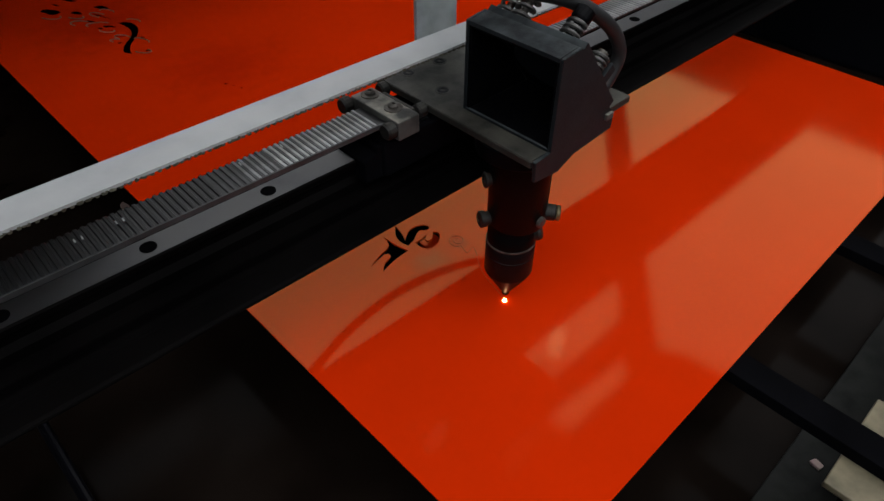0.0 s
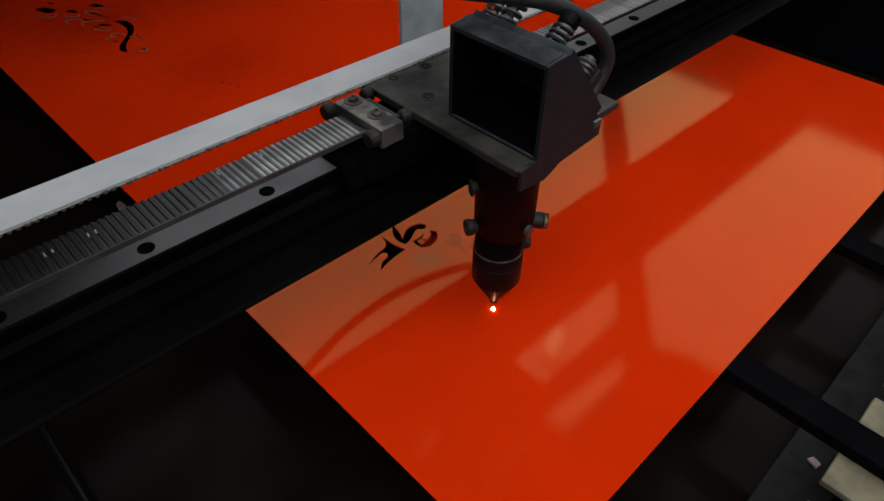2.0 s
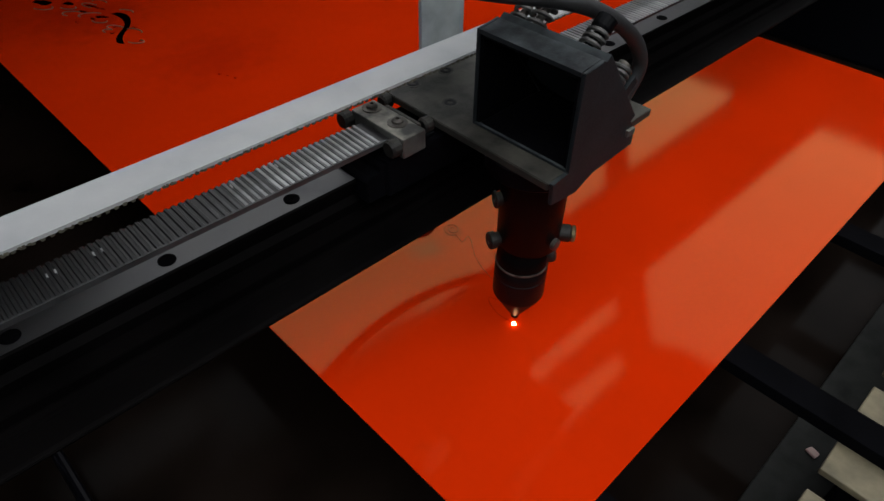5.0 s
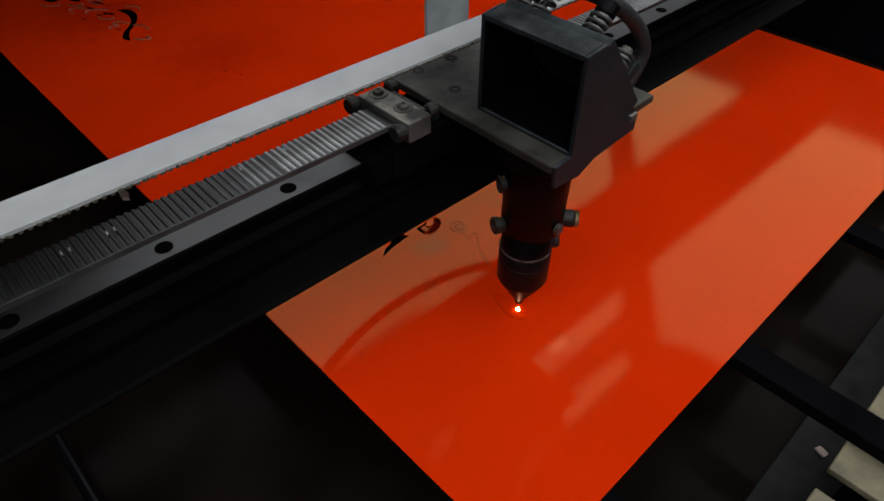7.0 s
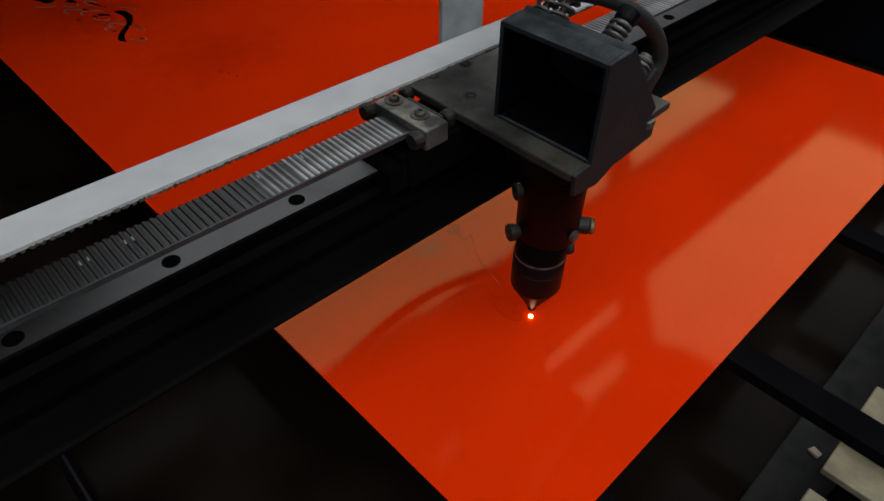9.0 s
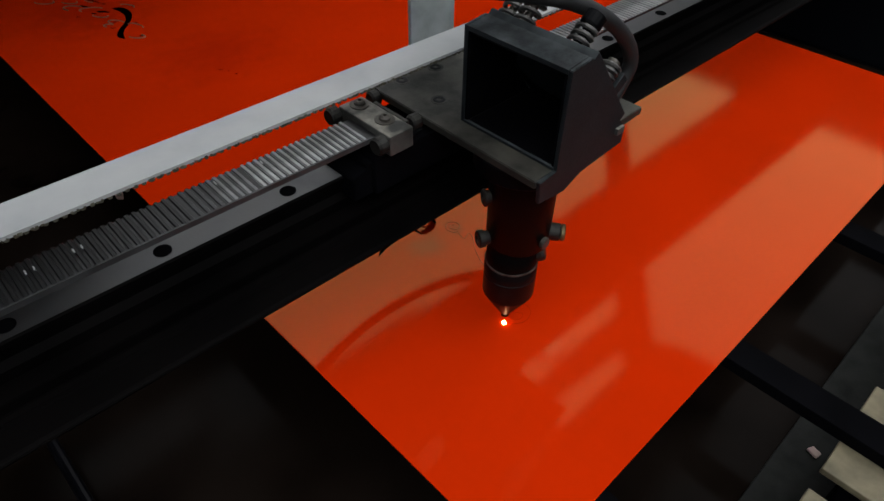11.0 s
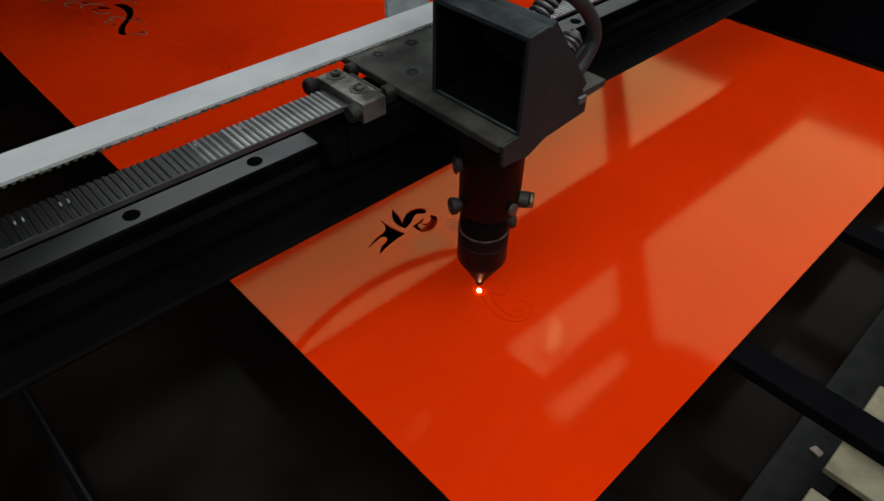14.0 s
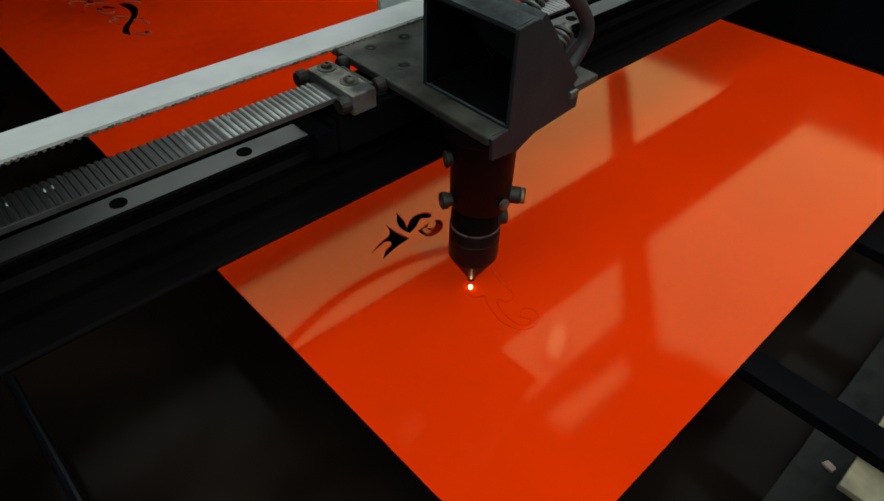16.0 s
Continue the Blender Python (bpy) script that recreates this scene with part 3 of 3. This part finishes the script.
plate = part("carriage_plate", extrude_poly([(PLATE_X - 0.0005, -0.0266), (0.0365, -0.0266), (0.0365, -0.0225), (0.0600, -0.0225), (0.0600, 0.0900), (PLATE_X + 0.0010, 0.0900)], "z", 0.1245, 0.1285, 0.0004), M_PLATE, head, "dusty grey carriage plate")
for cx, cy in ((-0.0084, 0.0758), (-0.0080, 0.0489), (0.014, 0.0745), (0.030, 0.047)):
    m = Matrix.Translation((cx, cy, 0.1285))
    part("counterbore", lathe([(0.0026, -0.0005), (0.0042, -0.0005), (0.0042, 0.0002), (0.0026, 0.0002)], 20, m), M_KNOB, plate)
    part("socket_screw", lathe([(0.0031, -0.0008), (0.0031, 0.0002), (0.0027, 0.0004), (0.0014, 0.0004), (0.0014, -0.0003)], 16, m), M_BLACK, plate)

clamp = part("belt_clamp", box(-0.0516, -0.0378, 0.0345, 0.0715, 0.1225, 0.1327, 0.0008), M_CLAMP, head, "dusty aluminium belt clamp block")
part("clamp_arm", box(-0.0400, -0.0249, 0.0420, 0.0700, 0.1205, 0.1224, 0.0004), M_BLACK, head)
part("clamp_bar", box(-0.0350, -0.0328, 0.0430, 0.0670, 0.1226, 0.1300, 0.0006), M_PLATE, head)
for cx, cy, r in ((-0.0437, 0.0655, 0.0036), (-0.0437, 0.0473, 0.0036)):
    m = Matrix.Translation((cx, cy, 0.1327))
    part("cap_screw", lathe([(r + 0.0012, 0), (r + 0.0012, 0.0005), (r * 0.8, 0.0008), (r * 0.75, 0.0018), (r * 0.5, 0.0025), (0.0010, 0.0026), (0.0010, 0.0015)], 18, m), M_SCREW, clamp)
for cx, cy in ((-0.0520, 0.0725), (-0.0520, 0.0385)):
    m = pose(cx, cy, 0.1280, 0, -90, 0)
    part("side_bolt", lathe([(0.0025, -0.010), (0.0025, 0), (0.0044, 0.0002), (0.0044, 0.0040), (0.0036, 0.0052)], 14, m), M_KNOB, clamp)
for cy in (0.0760, 0.0460):
    m = pose(PLATE_X, cy, 0.1255, 0, -90, 0)
    part("side_bolt", lathe([(0.0025, -0.004), (0.0025, 0), (0.0040, 0.0002), (0.0040, 0.0040), (0.0030, 0.0050)], 14, m), M_KNOB, plate)

# mirror box: open towards the incoming beam
SIDE = [(-0.0136, 0.1285), (-0.0136, 0.1750), (-0.0010, 0.1765), (0.0300, 0.1365), (0.0355, 0.1300), (0.0355, 0.1285)]
NEAR_SIDE = [(-0.0235, 0.1170), (-0.0245, 0.1284), (-0.0136, 0.1290)] + SIDE[1:5] + [(0.0355, 0.1222), (0.0050, 0.1205), (-0.0060, 0.1150)]
mbox = part("mirror_box", extrude_poly(NEAR_SIDE, "y", -0.0287, -0.0267, 0.0003), M_BOX, head, "dusty black mirror box with an open front")
part("side_plate", extrude_poly(SIDE, "y", 0.0267, 0.0285, 0.0003), M_BOX, mbox)
part("top_plate", extrude_poly([(-0.0136, 0.1730), (-0.0136, 0.1750), (-0.0010, 0.1764), (0.0010, 0.1735)], "y", -0.0266, 0.0266), M_BOX, mbox)
part("front_lip", box(-0.0136, -0.0120, -0.0266, 0.0266, 0.1286, 0.1300, 0.0003), M_BOX, mbox)
# near-black sheets inside the box: its interior shade put into the colour
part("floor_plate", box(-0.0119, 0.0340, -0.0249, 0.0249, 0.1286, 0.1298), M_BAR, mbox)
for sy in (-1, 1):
    part("inner_shade", extrude_poly([(-0.0128, 0.1299), (-0.0128, 0.1728), (-0.0018, 0.1728), (0.0310, 0.1299)], "y", sy * 0.0250, sy * 0.0266), M_BAR, mbox)
part("top_shade", box(-0.0128, -0.0010, -0.0249, 0.0249, 0.1716, 0.1728), M_BAR, mbox)
d = Vector((0.0310, 0, -0.0400)).normalized()
nrm = Vector((0.0400, 0, 0.0310)).normalized()
turn = Matrix((d, Vector((0, 1, 0)), d.cross(Vector((0, 1, 0))))).transposed().to_4x4()
slope = Matrix.Translation((0.0145, 0, 0.1565)) @ turn
if (turn @ Vector((0, 0, 1))).dot(nrm) < 0:
    slope = slope @ pose(0, 0, 0, 180, 0, 0)
b = box(-0.0235, 0.0265, -0.0284, 0.0284, -0.0015, 0.0040, 0.0005)
b.transform(slope)
mplate = part("mirror_plate", b, M_BOX, mbox)
b = lathe([(0.0135, -0.0058), (0.0135, -0.0028), (0.0020, -0.0028)], 32, slope)
part("mirror", b, M_MIRROR, mbox, "small round beam mirror")
b = lathe([(0.0136, -0.0062), (0.0158, -0.0062), (0.0158, -0.0028), (0.0136, -0.0028)], 32, slope)
part("mirror_rim", b, M_BOX, mbox, "dark ring round the mirror")
# near-black back sheet, same painted interior shade
part("back_shade", extrude_poly([(-0.0008, 0.1722), (0.0008, 0.1722), (0.0338, 0.1301), (0.0318, 0.1301)], "y", -0.0249, 0.0249), M_BAR, mbox)
part("clip", box(0.0275, 0.0330, -0.0302, -0.0262, 0.1295, 0.1330, 0.0004), M_CLAMP, mbox)


def spring_screw(u, w, length, headed):
    """A sprung adjusting screw standing on the mirror plate."""
    m = slope @ Matrix.Translation((u, w, 0.004))
    turns = 4
    pts = [m @ Vector((0.0042 * math.cos(a), 0.0042 * math.sin(a), 0.0008 + (length - 0.001) * a / (2 * math.pi * turns))) for a in [2 * math.pi * turns * i / 90 for i in range(91)]]
    sp = part("spring", tube(pts, 0.00105, 6), M_SPRING, mbox, "dusty coil spring", True)
    part("screw", lathe([(0.0019, 0), (0.0019, length), (0.0044 if headed else 0.0026, length), (0.0048 if headed else 0.0028, length + 0.0010), (0.0048 if headed else 0.0028, length + (0.0060 if headed else 0.0020)), (0.0015, length + (0.0072 if headed else 0.0024))], 18, m), M_SCREW if not headed else M_BLACK, sp)


spring_screw(-0.0150, 0.0252, 0.0180, False)
spring_screw(-0.0155, 0.0160, 0.0180, False)
spring_screw(-0.0115, -0.0100, 0.0130, True)
spring_screw(0.0080, -0.0185, 0.0105, False)
b = box(0.0125, 0.0180, -0.0240, -0.0140, 0.0042, 0.0150, 0.0006)
b.transform(slope)
part("spring_tab", b, M_BOX, mbox, "small grey metal tab")

# lens tube and nozzle
part("tube_flange", lathe([(0.0225, 0.1130), (0.0235, 0.1140), (0.0235, 0.1222), (0.0225, 0.1224)], 48), M_BLACK, head, smooth=True)
lens = part("lens_tube", lathe([(0.0155, 0.0660), (0.0163, 0.0670), (0.0168, 0.1129)], 48, Matrix.Translation((0.0012, -0.0011, 0))), M_TUBE, head, "black lens tube", True)
part("inner_tube", lathe([(0.0136, 0.0517), (0.0136, 0.0590), (0.0128, 0.0600), (0.0128, 0.0669)], 48), M_TUBE, head, smooth=True)
noz = part("nozzle", lathe([(0.0016, 0.0068), (0.0134, 0.0270), (0.0143, 0.0290), (0.0143, 0.0425), (0.0140, 0.0428), (0.0140, 0.0434), (0.0143, 0.0437), (0.0143, 0.0500), (0.0138, 0.0506)], 48), M_NOZZLE, head, "dark conical nozzle", True)
part("ring", lathe([(0.0136, 0.0507), (0.0144, 0.0508), (0.0144, 0.0514), (0.0133, 0.0516)], 48), M_SCREW, noz, "thin bright ring", True)
part("tip", lathe([(0.0010, 0.0052), (0.0014, 0.0054), (0.0016, 0.0060), (0.0023, 0.0064), (0.0023, 0.0072)], 24), M_TIP, noz, "small bright nozzle tip", True)
for ang, z, length, r in ((155, 0.0700, 0.0046, 0.0047), (-52, 0.0725, 0.0070, 0.0046), (150, 0.0950, 0.0026, 0.0045)):
    m = pose(0, 0, z, 0, 0, ang) @ pose(0.0160, 0, 0, 0, 90, 0)
    part("thumb_screw", lathe([(r * 0.8, -0.002), (r * 0.8, 0.0010), (r, 0.0013), (r, length - 0.0006), (r - 0.0008, length), (r * 0.4, length), (r * 0.35, length - 0.0008)], 20, m), M_KNOB, lens)
part("lock_screw", lathe([(0.0022, -0.003), (0.0022, 0.0015), (0.0032, 0.0017), (0.0032, 0.0035), (0.0024, 0.0040)], 18, pose(0, 0, 0.0735, 0, 0, -88) @ pose(0.0160, 0, 0, 0, 90, 0)), M_SCREW, lens, "small dull steel lock screw")
part("screw_cap", lathe([(0.0040, 0), (0.0044, 0.0004), (0.0044, 0.0018), (0.0036, 0.0024), (0.0014, 0.0024), (0.0014, 0.0012)], 18, pose(0, 0, 0.0725, 0, 0, -52) @ pose(0.0231, 0, 0, 0, 90, 0)), M_BRASS, lens, "dull brass screw cap")
part("air_inlet", lathe([(0.0050, -0.002), (0.0050, 0.0040), (0.0042, 0.0056), (0.0026, 0.0060)], 18, pose(0, 0, 0.0570, 0, 0, -52) @ pose(0.0115, 0, 0, 0, 75, 0)), M_KNOB, head, "stub of the dark air inlet")

# hose arching over the box and the upright bracket behind the belt
part("air_hose", tube(glide([(-0.035, 0.040, 0.196), (-0.012, 0.018, 0.192), (0.0040, 0.0045, 0.1895), (0.0220, -0.0025, 0.1832), (0.0395, -0.0075, 0.1728), (0.0545, -0.0095, 0.1598), (0.0610, -0.0105, 0.1470), (0.0560, -0.0100, 0.1350), (0.0480, -0.0100, 0.1290)], 12), 0.0036), M_HOSE, head, "black rubber air hose", True)
bracket = part("bracket", box(0.0066, 0.0376, 0.0850, 0.0875, 0.1286, 0.300, 0.0006), M_POST, head, "grey galvanised upright bracket")

part("trailing_cable", tube(glide([(-0.120, 0.0760, 0.072), (-0.091, 0.0880, 0.070), (-0.051, 0.0997, 0.070), (-0.0105, 0.1040, 0.070), (0.0267, 0.1006, 0.070), (0.060, 0.0907, 0.070), (0.085, 0.0780, 0.072)], 10), 0.0034), M_HOSE, head, "thin dark cable looping behind the beam", True)

# the burning point
part("spark", lathe([(0.0008, 0.0), (0.0013, 0.0004), (0.0013, 0.0010), (0.0009, 0.0016), (0.0003, 0.0019)], 16, Matrix.Translation((-0.0010, -0.0009, -0.0002))), M_SPARK, head, "glowing laser spot", True)


# ---- the line that the laser cuts, showing as it passes ----
scroll = empty("fresh_scroll_cut", "fine dark scroll line freshly cut into the acrylic sheet", "cut line")
track = []
for (ta, xa, ya), (tb, xb, yb), k in zip(HEAD, HEAD[1:], range(len(HEAD))):
    t_, x_, y_ = HEAD[max(k - 1, 0)]
    _, xc, yc = HEAD[min(k + 2, len(HEAD) - 1)]
    for i in range(3):
        f = i / 3
        q = [0.5 * (2 * p1 + (p2 - p0) * f + (2 * p0 - 5 * p1 + 4 * p2 - p3) * f * f + (3 * p1 - p0 - 3 * p2 + p3) * f ** 3) for p0, p1, p2, p3 in ((x_, xa, xb, xc), (y_, ya, yb, yc))]
        track.append((ta + (tb - ta) * f, q[0], q[1]))
strokes = []
for (ta, xa, ya), (tb, xb, yb) in zip(track, track[1:]):
    half = math.hypot(xb - xa, yb - ya) / 2 + 0.0002
    ob = part("stretch", box(-half, half, -0.00018, 0.00018, -0.0006, 0.0), M_SCORCH, scroll)
    strokes.append((ob, (xa + xb) / 2, (ya + yb) / 2, math.degrees(math.atan2(yb - ya, xb - xa)), tb))


SKEW = -1.05  # the gantry stands slightly askew to the sheet


def motions():
    walk(gantry, [(t, pose(0, y - 0.0020, 0, 0, 0, SKEW)) for t, x, y in HEAD])
    walk(head, [(t, pose(x, y, 0)) for t, x, y in HEAD])
    walk(lower, [(t, pose(x, y - 0.0020, 0, 0, 0, SKEW)) for t, x, y in HEAD])
    walk(upper, [(t, pose(-x, y - 0.0020, 0, 0, 0, SKEW)) for t, x, y in HEAD])
    for ob, x, y, ang, t in strokes:
        lo, hi = pose(x, y, -0.0005, 0, 0, ang), pose(x, y, 0.0002, 0, 0, ang)
        walk(ob, [(0.0, lo), (t, lo), (t + 0.1, hi), (16.2, hi)])


motions()
